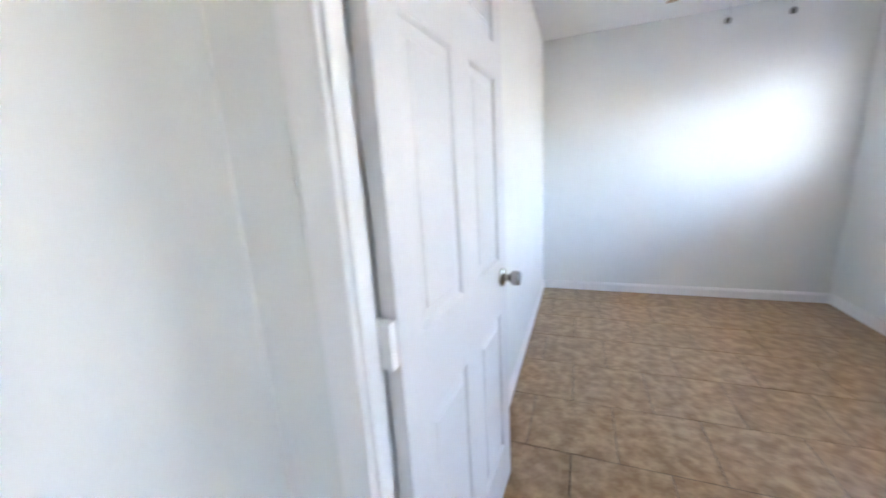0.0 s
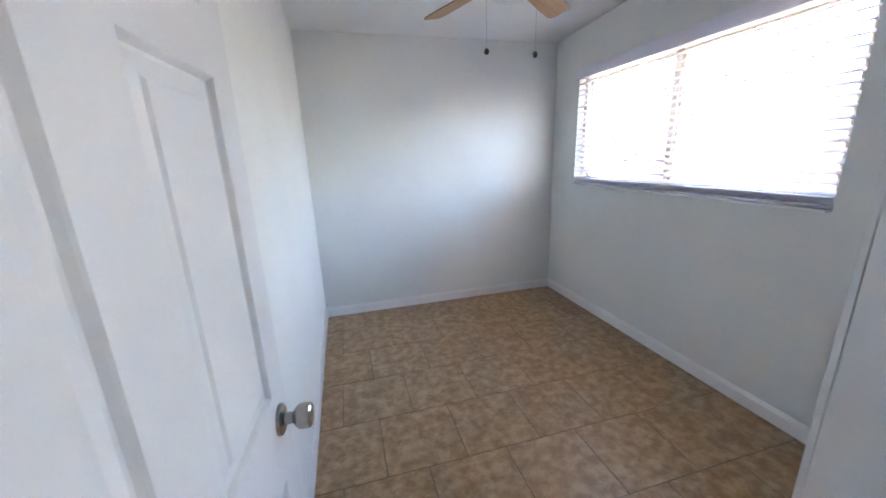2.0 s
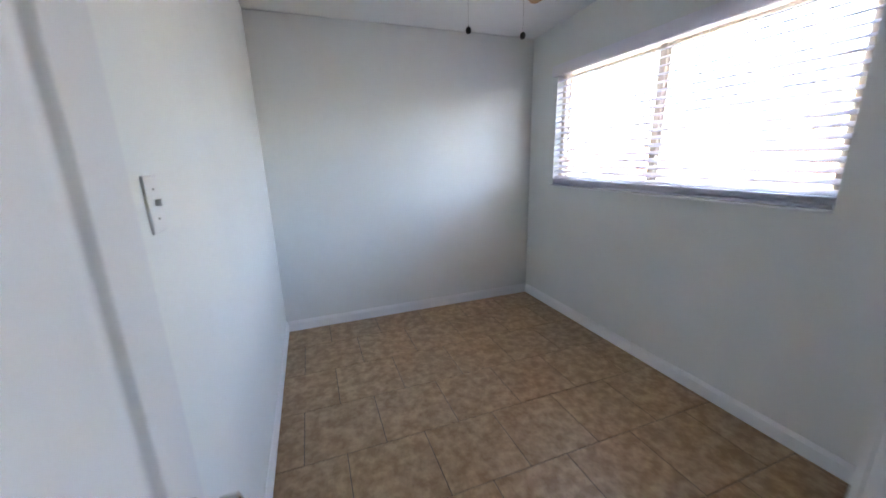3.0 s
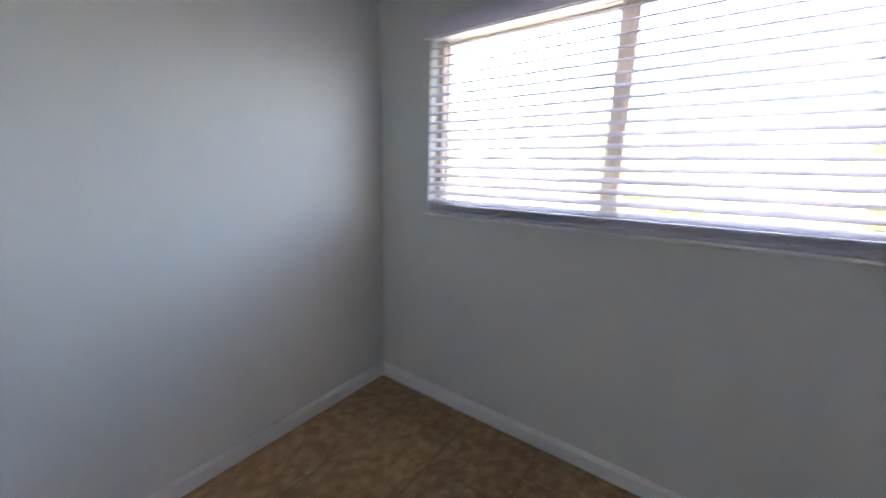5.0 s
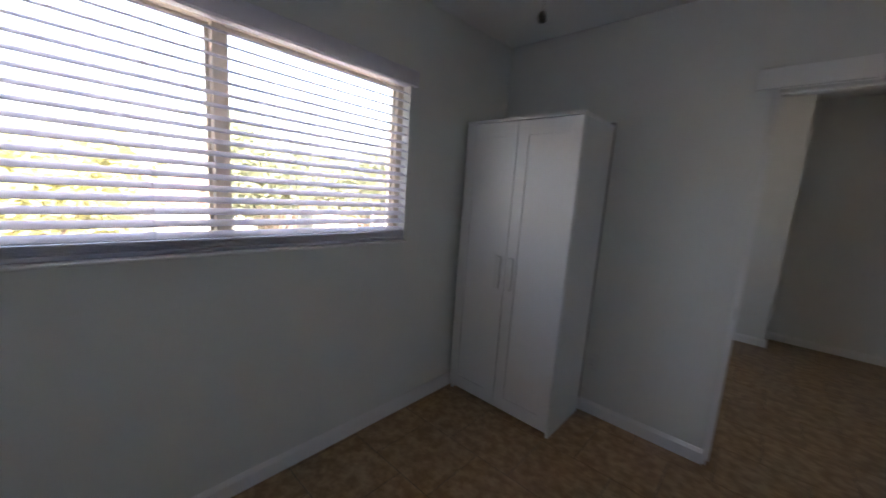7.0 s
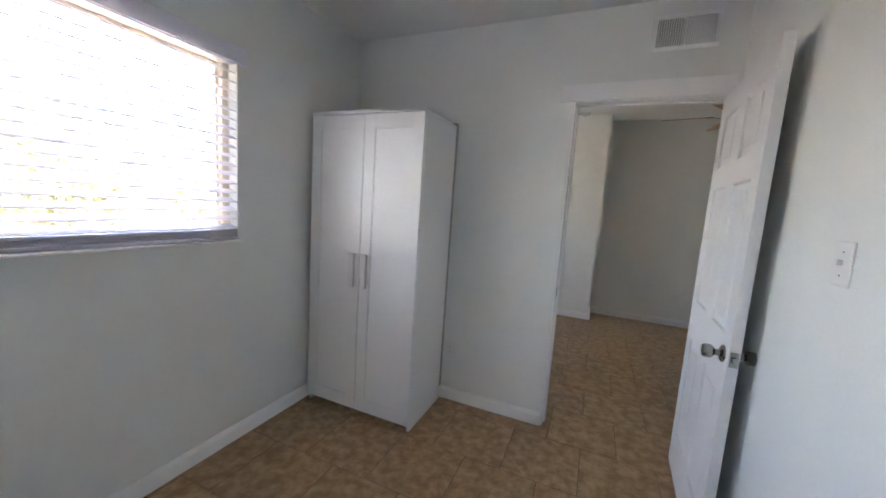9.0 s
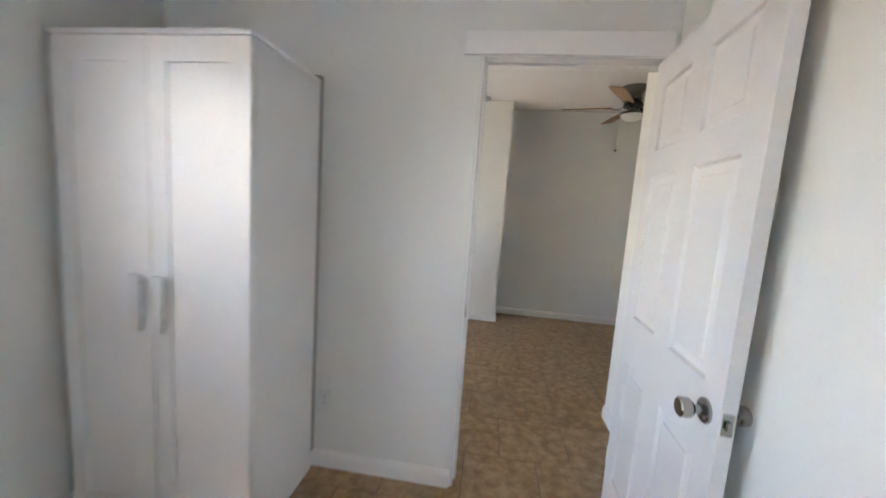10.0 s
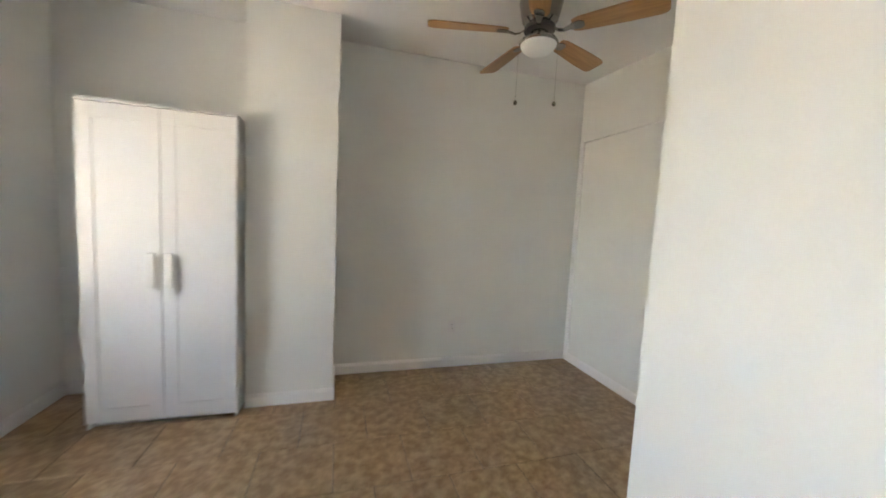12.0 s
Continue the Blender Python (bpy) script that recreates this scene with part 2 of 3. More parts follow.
def baseboard(x0, y0, x1, y1, side):
    """A painted skirting board along a wall; side is the way into the room."""
    h, d = 0.088, 0.013
    bm = bmesh.new()
    sx, sy = side
    profile = [(0, 0.0), (d, 0.0), (d, h - 0.022), (d * 0.55, h - 0.008), (d * 0.3, h), (0, h)]
    rings = [[bm.verts.new((x + sx * o, y + sy * o, z)) for o, z in profile] for x, y in ((x0, y0), (x1, y1))]
    n = len(profile)
    for k in range(n):
        bm.faces.new((rings[0][k], rings[0][(k + 1) % n], rings[1][(k + 1) % n], rings[1][k]))
    bm.faces.new(rings[0][::-1])
    bm.faces.new(rings[1])
    bmesh.ops.recalc_face_normals(bm, faces=bm.faces)
    return setting("baseboard", bm, TRIM, "white painted wooden skirting board", "baseboard")


baseboard(-0.012, YF, XW, YF, (0, -1))
baseboard(-0.025, YE1, -0.025, YF, (1, 0))
baseboard(XW, YE1 + 0.013, XW, YF - 0.013, (-1, 0))
baseboard(DX1 + 0.016, YE1, XW, YE1, (0, 1))
baseboard(-0.225, -0.942, -0.225, YE0, (1, 0))
baseboard(-0.225, -0.942, XB, -0.942, (0, -1))
baseboard(XB, YB + 0.013, XB, -0.955, (1, 0))
baseboard(XB, YB, 0.524, YB, (0, 1))
baseboard(0.524, YB + 0.013, 0.524, -2.835, (-1, 0))
baseboard(0.511, -2.835, 1.09, -2.835, (0, 1))
baseboard(1.093, YB, XW, YB, (0, 1))
baseboard(XW, YB + 0.013, XW, YE0 - 0.013, (-1, 0))
baseboard(DX1 + 0.085, YE0, XW, YE0, (0, -1))


# ---- windows ----
def window(name, y0, y1, z0, z1):
    win = thing(name, pose(XO - 0.06, 0, 0), "almond vinyl sliding window with two panes", "window")
    tagged(win, kind="structure")
    f, d = 0.042, 0.05
    mid = (y0 + y1) / 2 + 0.02
    part("window_frame", box(-0.02, d, y0, y1, z0, z0 + f, 0.004), VINYL, win)
    part("window_frame", box(-0.02, d, y0, y1, z1 - f, z1, 0.004), VINYL, win)
    part("window_frame", box(-0.02, d, y0, y0 + f, z0 + f, z1 - f, 0.004), VINYL, win)
    part("window_frame", box(-0.02, d, y1 - f, y1, z0 + f, z1 - f, 0.004), VINYL, win)
    part("meeting_stile", box(-0.012, d - 0.006, mid - 0.024, mid + 0.024, z0 + f, z1 - f, 0.004), VINYL, win)
    s = 0.016
    for a, b, x in ((y0 + f, mid - 0.024, 0.004), (mid + 0.024, y1 - f, 0.018)):
        bm = bmesh.new()
        add_box(bm, x, x + 0.02, a, b, z0 + f, z0 + f + s, 0.003)
        add_box(bm, x, x + 0.02, a, b, z1 - f - s, z1 - f, 0.003)
        add_box(bm, x, x + 0.02, a, a + s, z0 + f + s, z1 - f - s, 0.003)
        add_box(bm, x, x + 0.02, b - s, b, z0 + f + s, z1 - f - s, 0.003)
        part("sash", bm, VINYL, win)
        pane = part("pane", box(x + 0.008, x + 0.012, a + s - 0.004, b - s + 0.004, z0 + f + s - 0.004, z1 - f - s + 0.004), GLASS, win, "clear window glass")
        pane.visible_shadow = False
    part("window_sill", box(XW - 0.042 - XO + 0.06, -0.021, y0 + 0.001, y1 - 0.001, z0 + 0.0005, z0 + 0.012, 0.003), TRIM, win, "white painted sill")
    return win


window("window_1", *WINDOW_A)
window("window_2", *WINDOW_B)


def slat_bm(length):
    """One curved blind slat along y, its room edge a little lower."""
    bm = bmesh.new()
    w, t, n = 0.050, 0.0028, 6
    rows = []
    for k in range(n + 1):
        u = k / n - 0.5
        x = u * w
        z = 0.0035 * (1 - (2 * u) ** 2)
        rows.append([bm.verts.new((x, s * length / 2, z + o)) for s in (-1, 1) for o in (0, t)])
    for a, b in zip(rows, rows[1:]):
        bm.faces.new((a[0], b[0], b[2], a[2]))
        bm.faces.new((a[1], a[3], b[3], b[1]))
        bm.faces.new((a[0], a[1], b[1], b[0]))
        bm.faces.new((a[2], b[2], b[3], a[3]))
    for r in (rows[0], rows[-1]):
        bm.faces.new((r[0], r[1], r[3], r[2]))
    bmesh.ops.recalc_face_normals(bm, faces=bm.faces)
    return bm


def blind(y0, y1, z0, z1, tilt, label):
    b = thing("window_blind", pose(XW + 0.023, (y0 + y1) / 2, z0), label, "blind")
    length = y1 - y0 - 0.006
    part("headrail", box(-0.022, 0.026, -length / 2, length / 2, z1 - z0 - 0.045, z1 - z0 - 0.002, 0.003), SLAT, b)
    part("valance", box(-0.062, -0.050, -length / 2 - 0.03, length / 2 + 0.03, z1 - z0 - 0.052, z1 - z0 + 0.032, 0.003), SLAT, b, "flat white valance board")
    for s in (-1, 1):
        part("valance_return", box(-0.0495, -0.024, s * (length / 2 + 0.024) - 0.005, s * (length / 2 + 0.024) + 0.005, z1 - z0 - 0.05, z1 - z0 + 0.030, 0.002), SLAT, b)
    me = mesh_of("slat", slat_bm(length), SLAT, True)
    stack = 0.067
    pitch = 0.0455
    count = int((z1 - z0 - 0.055 - stack) / pitch) + 1
    for k in range(count):
        ob = new("slat", me)
        ob.parent = b
        ob.matrix_local = pose(0, 0, stack + 0.012 + k * pitch, random.uniform(-0.04, 0.04), tilt + random.uniform(-1.2, 1.2), 0)
    for k in range(6):
        ob = new("stacked_slat", me)
        ob.parent = b
        ob.matrix_local = pose(random.uniform(-0.002, 0.002), 0, 0.035 + k * 0.0052, 0, random.uniform(-0.8, 0.8), 0)
    part("bottom_rail", box(-0.026, 0.026, -length / 2, length / 2, 0.013, 0.032, 0.005), SLAT, b)
    for f in (-0.42, -0.14, 0.14, 0.42):
        for x in (-0.0275, 0.0275):
            part("ladder_cord", box(x - 0.0008, x + 0.0008, f * length - 0.001, f * length + 0.001, 0.03, z1 - z0 - 0.045), SLAT, b)
    return b


blind(*WINDOW_A, -25, "white slatted horizontal blind lowered over the wide window")


# ---- doorway and door ----
bm = bmesh.new()
add_box(bm, DX1, DX1 + 0.014, YE0 + 0.001, YE1 - 0.001, 0, DZ + 0.014, 0.004)
add_box(bm, DX0 - 0.045, DX0 - 0.032, YE0 + 0.05, YE1 - 0.001, 0, DZ + 0.014, 0.002)
add_box(bm, DX0 - 0.045, DX0, YE0 + 0.001, YE0 + 0.0495, 0, DZ + 0.014, 0.006)
add_box(bm, DX0 - 0.0315, DX1 - 0.0005, YE0 + 0.05, YE1 - 0.001, DZ, DZ + 0.014)
add_box(bm, DX1 - 0.012, DX1 - 0.0002, YE0 + 0.02, YE0 + 0.058, 0, DZ - 0.0005, 0.003)
add_box(bm, DX0 + 0.0005, DX1 - 0.0125, YE0 + 0.001, YE0 + 0.0495, DZ - 0.012, DZ - 0.0005, 0.003)
jamb = setting("door_jamb", bm, TRIM, "white painted door lining with stop", "door frame")
part("strike_plate", box(DX1 - 0.0022, DX1 - 0.0004, -0.125, -0.095, 0.865, 0.925, 0.0006), NICKEL, jamb, "small steel strike plate")
setting("trim", box(0.0, DX1 + 0.09, YE1 + 0.0005, YE1 + 0.017, DZ + 0.004, DZ + 0.1, 0.003), TRIM, "flat white head board over the doorway", "trim")
setting("trim", box(DX0 - 0.075, DX0 - 0.006, YE0 - 0.014, YE0 - 0.0005, 0, DZ + 0.004, 0.005), TRIM, "white door casing in the outer room", "trim")
setting("trim", box(DX1 + 0.006, DX1 + 0.075, YE0 - 0.014, YE0 - 0.0005, 0, DZ + 0.004, 0.005), TRIM, "white door casing in the outer room", "trim")
setting("trim", box(DX0 - 0.075, DX1 + 0.075, YE0 - 0.014, YE0 - 0.0005, DZ + 0.005, DZ + 0.075, 0.005), TRIM, "white door head casing in the outer room", "trim")

LEAF_W, LEAF_H, LEAF_T = 0.765, 2.01, 0.035
door = thing("door_1", pose(DX0 - 0.006, -0.122, 0.012, 0, 0, -3.2), "white six-panel interior door standing open against the wall", "door")
COLS = [(0.088, 0.324), (0.441, 0.677)]
ROWS = [(0.20, 0.755), (0.955, 1.545), (1.645, 1.90)]


def leaf_frame():
    """Stiles and rails of the leaf; local x is the thickness, y runs away from the hinges."""
    bm = bmesh.new()
    us = [0, COLS[0][0], COLS[0][1], COLS[1][0], COLS[1][1], LEAF_W]
    add_box(bm, 0, LEAF_T, us[0], us[1], 0, LEAF_H)
    add_box(bm, 0, LEAF_T, us[4], us[5], 0, LEAF_H)
    zs = [0] + [z for r in ROWS for z in r] + [LEAF_H]
    for k in range(0, len(zs), 2):
        add_box(bm, 0, LEAF_T, us[1], us[4], zs[k], zs[k + 1])
    for r in ROWS:
        add_box(bm, 0, LEAF_T, us[2], us[3], *r)
    return bm


def leaf_panel(u0, u1, z0, z1):
    """A moulded panel with a sloped border and a flat raised field, on both faces."""
    bm = bmesh.new()
    sides = []
    for s in (0, 1):
        loops = []
        for inset, depth in ((0, 0.0), (0.003, 0.003), (0.008, 0.0095), (0.013, 0.0105), (0.036, 0.0065), (0.041, 0.0022)):
            x = LEAF_T - depth if s else depth
            loops.append([bm.verts.new((x, u, z)) for u, z in ((u0 + inset, z0 + inset), (u1 - inset, z0 + inset), (u1 - inset, z1 - inset), (u0 + inset, z1 - inset))])
        for a, b in zip(loops, loops[1:]):
            for k in range(4):
                bm.faces.new((a[k], a[(k + 1) % 4], b[(k + 1) % 4], b[k]))
        bm.faces.new(loops[-1])
        sides.append(loops[0])
    for k in range(4):
        bm.faces.new((sides[0][k], sides[0][(k + 1) % 4], sides[1][(k + 1) % 4], sides[1][k]))
    bmesh.ops.recalc_face_normals(bm, faces=bm.faces)
    return bm


part("leaf", leaf_frame(), DOOR, door)
for c in COLS:
    for r in ROWS:
        part("door_panel", leaf_panel(*c, *r), DOOR, door)


def knob(side, reach):
    k = part("knob", lathe([(0.013, 0.004), (0.012, reach * 0.42), (0.020, reach * 0.5), (0.0255, reach * 0.6), (0.0265, reach * 0.72), (0.0255, reach * 0.94), (0.021, reach), (0.006, reach * 0.985)], 28, "X"),
             NICKEL, door, "brushed nickel knob", True, pose(LEAF_T if side > 0 else 0, LEAF_W - 0.064, 0.886, 0, 0, 0 if side > 0 else 180))
    part("rose", lathe([(0.033, 0.0), (0.032, 0.006), (0.026, 0.010), (0.014, 0.012)], 28, "X"), NICKEL, k, "", True)
    return k


knob(1, 0.066)
knob(-1, 0.062)
part("latch_plate", box(LEAF_T / 2 - 0.0125, LEAF_T / 2 + 0.0125, LEAF_W + 0.0002, LEAF_W + 0.0018, 0.858, 0.915, 0.0006), NICKEL, door, "steel latch plate")
part("latch_bolt", box(LEAF_T / 2 - 0.007, LEAF_T / 2 + 0.007, LEAF_W + 0.0019, LEAF_W + 0.010, 0.876, 0.897, 0.003), NICKEL, door)
for z in (0.20, 0.93, 1.78):
    h = part("hinge", box(0.004, LEAF_T - 0.004, -0.0215, -0.0005, z, z + 0.09, 0.001), TRIM, door, "painted steel hinge")
    part("hinge_pin", lathe([(0.005, z - 0.004), (0.006, z), (0.006, z + 0.09), (0.005, z + 0.094)], 12), TRIM, h, "", True, pose(0.0, -0.010, 0))


# ---- wardrobes ----
def wardrobe(m, label):
    """Two-door wardrobe; the front faces local -y, its left front foot at the origin."""
    w, d, h = 0.787, 0.462, 1.905
    t = 0.018
    wd = thing("wardrobe", m, label, "wardrobe", "white wardrobes")
    for x in (0, w - t):
        bm = bmesh.new()
        add_box(bm, x, x + t, 0.021, d, 0.0, h - 0.019, 0.0012)
        part("side_panel", bm, FOIL, wd)
    part("top_panel", box(-0.002, w + 0.002, 0.0, d, h - 0.018, h, 0.0015), FOIL, wd)
    part("bottom_panel", box(t + 0.0005, w - t - 0.0005, 0.022, d - 0.01, 0.05, 0.068, 0.001), FOIL, wd)
    part("plinth", box(t + 0.0005, w - t - 0.0005, 0.06, 0.075, 0.0, 0.0495), FOIL, wd)
    part("back_panel", box(t + 0.0005, w - t - 0.0005, d - 0.008, d - 0.004, 0.069, h - 0.019), FOIL, wd)
    # Board deepened towards the wall: its grey doubles as the gap's shadow.
    part("back_board_and_gap_shade", box(0.001, w - 0.001, d + 0.0004, d + 0.032, 0.09, h + 0.022, 0.001), BOARD, wd, "grey hardboard back edge, thickened to stand in for the gap's shadow")
    part("shelf", box(t + 0.0005, w - t - 0.0005, 0.03, d - 0.012, 1.55, 1.566), FOIL, wd)
    dw = w / 2 - 0.003
    z0, z1 = 0.044, h - 0.022
    for s in (0, 1):
        x0 = 0.0015 if s == 0 else w / 2 + 0.0015
        x1 = x0 + dw
        st, rail = 0.075, 0.085
        leaf = part("wardrobe_door", box(x0, x0 + st, 0.0, 0.0185, z0, z1, 0.0012), FOIL, wd)
        bm = bmesh.new()
        add_box(bm, x1 - st, x1, 0.0, 0.0185, z0, z1, 0.0012)
        part("door_stile", bm, FOIL, leaf)
        part("door_rail", box(x0 + st, x1 - st, 0.0004, 0.0185, z0, z0 + rail, 0.001), FOIL, leaf)
        part("door_rail", box(x0 + st, x1 - st, 0.0004, 0.0185, z1 - rail, z1, 0.001), FOIL, leaf)
        part("door_infill", box(x0 + st - 0.0005, x1 - st + 0.0005, 0.0045, 0.012, z0 + rail - 0.0005, z1 - rail + 0.0005), FOIL, leaf)
        hx = w / 2 - 0.045 if s == 0 else w / 2 + 0.045
        bm = bmesh.new()
        add_box(bm, hx - 0.021, hx + 0.021, -0.028, -0.018, 0.850, 1.06, 0.003)
        add_box(bm, hx - 0.007, hx + 0.007, -0.0185, -0.0002, 0.875, 0.892, 0.002)
        add_box(bm, hx - 0.007, hx + 0.007, -0.0185, -0.0002, 1.018, 1.035, 0.002)
        part("handle", bm, HANDLE, leaf, "flat white bar handle, greyed for its shading")
    return wd


wardrobe(pose(2.262, 0.42, 0, 0, 0, 180), "white two-door wardrobe in the corner beside the window wall")
wardrobe(pose(1.896, -2.713, 0, 0, 0, 180), "white two-door wardrobe standing beside the plaster pier")


# ---- ceiling fans ----
def fan_blade():
    """A paddle blade along +x with rounded tip corners and slight pitch."""
    bm = bmesh.new()
    prof = [(0.185, 0.040), (0.22, 0.052), (0.32, 0.058), (0.47, 0.066), (0.605, 0.067), (0.630, 0.060), (0.642, 0.046)]
    t = 0.006
    rows = [[bm.verts.new((x, s * hw, o)) for s in (-1, 1) for o in (0, t)] for x, hw in prof]
    for a, b in zip(rows, rows[1:]):
        bm.faces.new((a[0], b[0], b[2], a[2]))
        bm.faces.new((a[1], a[3], b[3], b[1]))
        bm.faces.new((a[0], a[1], b[1], b[0]))
        bm.faces.new((a[2], b[2], b[3], a[3]))
    for r in (rows[0], rows[-1]):
        bm.faces.new((r[0], r[1], r[3], r[2]))
    bmesh.ops.recalc_face_normals(bm, faces=bm.faces)
    return bm


def blade_iron():
    bm = bmesh.new()
    path = [(0.084, 0.016, 0.016), (0.110, -0.004, 0.012), (0.140, -0.012, 0.012), (0.172, -0.004, 0.016), (0.195, -0.0005, 0.026), (0.225, -0.0005, 0.030), (0.248, -0.0005, 0.016)]
    t = 0.005
    rows = [[bm.verts.new((x, s * hw, z + o)) for s in (-1, 1) for o in (-t, 0)] for x, z, hw in path]
    for a, b in zip(rows, rows[1:]):
        bm.faces.new((a[0], b[0], b[2], a[2]))
        bm.faces.new((a[1], a[3], b[3], b[1]))
        bm.faces.new((a[0], a[1], b[1], b[0]))
        bm.faces.new((a[2], b[2], b[3], a[3]))
    for r in (rows[0], rows[-1]):
        bm.faces.new((r[0], r[1], r[3], r[2]))
    bmesh.ops.recalc_face_normals(bm, faces=bm.faces)
    return bm


def ceiling_fan(x, y, turn, drop, pulls, pull_mat, label):
    z = ceiling_z(y) - drop
    fan = thing("ceiling_fan", pose(x, y, z), label, "ceiling fan", "ceiling fans")
    part("motor_housing", lathe([(0.112, drop + 0.004), (0.118, -0.004), (0.122, -0.018), (0.112, -0.075), (0.100, -0.122), (0.074, -0.140), (0.068, -0.150)], 40), SATIN, fan, "tapered brushed nickel motor housing", True)
    part("flywheel", lathe([(0.060, -0.1505), (0.088, -0.154), (0.088, -0.176), (0.060, -0.180)], 32), DARKM, fan, "dark flywheel ring", True)
    part("switch_cup", lathe([(0.046, -0.1805), (0.050, -0.184), (0.050, -0.216), (0.070, -0.224), (0.106, -0.232), (0.112, -0.243), (0.104, -0.252)], 36), SATIN, fan, "", True)
    part("light_dome", lathe([(0.1025, -0.2525), (0.100, -0.262), (0.088, -0.280), (0.066, -0.296), (0.036, -0.306), (0.010, -0.309)], 36), LENS, fan, "frosted white glass dome, unlit", True)
    blade_me, iron_me = mesh_of("blade", fan_blade(), WOOD), mesh_of("blade_iron", blade_iron(), SATIN)
    for k in range(5):
        m = pose(0, 0, -0.186, 0, 0, turn + 72 * k) @ pose(0, 0, 0, -13, 0, 0)
        iron = new("blade_iron", iron_me)
        iron.parent = fan
        iron.matrix_local = m
        blade = tagged(new("blade", blade_me), "maple-coloured wooden blade")
        blade.parent = fan
        blade.matrix_local = m
    for px, py, pz in pulls:
        lx, ly = px - x, py - y
        chain = part("pull_chain", lathe([(0.0006, -0.238), (0.0006, pz - z + 0.012)], 6), SATIN, fan, "", False, pose(lx, ly, 0))
        part("pull_knob", lathe([(0.003, pz - z + 0.014), (0.009, pz - z + 0.009), (0.0115, pz - z), (0.009, pz - z - 0.010), (0.003, pz - z - 0.013)], 16), pull_mat, chain, "small round pull knob", True)
    return fan


ceiling_fan(1.06, 1.54, 38, 0.083, [(0.952, 1.574, 1.884), (1.162, 1.50, 1.86)], DARKM, "brushed nickel ceiling fan with maple blades in the bedroom")
ceiling_fan(-0.572, -2.175, -13, 0.006, [(-0.468, -2.215, 2.04), (-0.676, -2.135, 2.04)], SATIN, "brushed nickel ceiling fan with maple blades in the outer room")


# ---- fixtures ----
def duct_vent(x0, x1, z0, z1):
    v = thing("wall_vent", pose((x0 + x1) / 2, YE1, (z0 + z1) / 2), "white stamped metal air vent with two slatted fields above the doorway", "vent")
    w, h = (x1 - x0) / 2, (z1 - z0) / 2
    # Thin sheet on the solid wall, coloured dark for the shade between slats.
    part("backing", box(-w + 0.01, w - 0.01, 0.0005, 0.002, -h + 0.01, h - 0.01), GREYP, v, "dark sheet painting the duct's shade behind the slats")
    bm = bmesh.new()
    b = 0.022
    add_box(bm, -w, w, 0.0005, 0.008, -h, -h + b, 0.002)
    add_box(bm, -w, w, 0.0005, 0.008, h - b, h, 0.002)
    add_box(bm, -w, -w + b, 0.0005, 0.008, -h + b, h - b, 0.002)
    add_box(bm, w - b, w, 0.0005, 0.008, -h + b, h - b, 0.002)
    add_box(bm, -0.008, 0.008, 0.0005, 0.008, -h + b, h - b, 0.001)
    part("vent_frame", bm, TRIM, v)
    bm = bmesh.new()
    add_box(bm, -0.0008, 0.0008, -0.006, 0.006, -h + b, h - b)
    me = mesh_of("vent_slat", bm, TRIM)
    for side, tilt in ((-1, 40), (1, -40)):
        for k in range(11):
            ob = new("vent_slat", me)
            ob.parent = v
            ob.matrix_local = pose(side * (0.014 + k * (w - b - 0.010) / 11), 0.0065, 0, 0, 0, tilt)
    return v


duct_vent(0.098, 0.40, 2.272, 2.452)


def wall_plate(m, label, kind):
    p = thing(kind, m, label, "switch" if kind == "light_switch" else "outlet")
    part("cover_plate", box(-0.036, 0.036, -0.006, -0.0004, -0.058, 0.058, 0.003), PLASTIC, p)
    if kind == "light_switch":
        part("toggle", box(-0.005, 0.005, -0.018, -0.0062, -0.004, 0.010, 0.002), PLASTIC, p)
        zs = (-0.030, 0.030)
    else:
        for z in (-0.020, 0.020):
            face = part("socket", box(-0.016, 0.016, -0.0085, -0.0062, z - 0.014, z + 0.014, 0.002), PLASTIC, p)
            for x in (-0.006, 0.006):
                part("slot", box(x - 0.001, x + 0.001, -0.0092, -0.0086, z - 0.002, z + 0.007), GREYP, face)
        zs = (0.0,)
    for z in zs:
        part("screw", lathe([(0.0026, 0.0062), (0.0023, 0.0072)], 10), NICKEL, p, "", True, pose(0, 0, z, 90, 0, 0))
    return p


wall_plate(pose(-0.025, 0.975, 1.305, 0, 0, 90), "white toggle light switch on the plain wall", "light_switch")
wall_plate(pose(1.425, YE1, 0.367, 0, 0, 180), "white wall outlet beside the wardrobe", "wall_outlet")
wall_plate(pose(-0.496, YB, 0.371, 0, 0, 180), "white double wall outlet above the skirting", "wall_outlet")

sm = thing("smoke_detector", pose(0.835, -2.70, ceiling_z(-2.70)), "round white smoke detector on the ceiling", "smoke detector")
part("detector_base", lathe([(0.052, 0.002), (0.052, -0.010), (0.050, -0.012)], 32), PLASTIC, sm, "", True)
part("detector_cover", lathe([(0.048, -0.0122), (0.046, -0.026), (0.034, -0.036), (0.010, -0.038)], 32), PLASTIC, sm, "", True)

pn = thing("closet_panel", pose(XB, -2.55, 0), "flush white painted panel closing off an old opening", "panel")
part("panel_board", box(0.0004, 0.008, -0.62, 0.9, 0.084, 2.112, 0.001), PAINT, pn)
part("upper_board", box(0.0004, 0.008, -0.62, 0.9, 2.119, 2.54, 0.001), PAINT, pn)
part("panel_trim", box(0.0004, 0.017, -0.682, -0.622, 0.084, 2.12, 0.003), TRIM, pn)


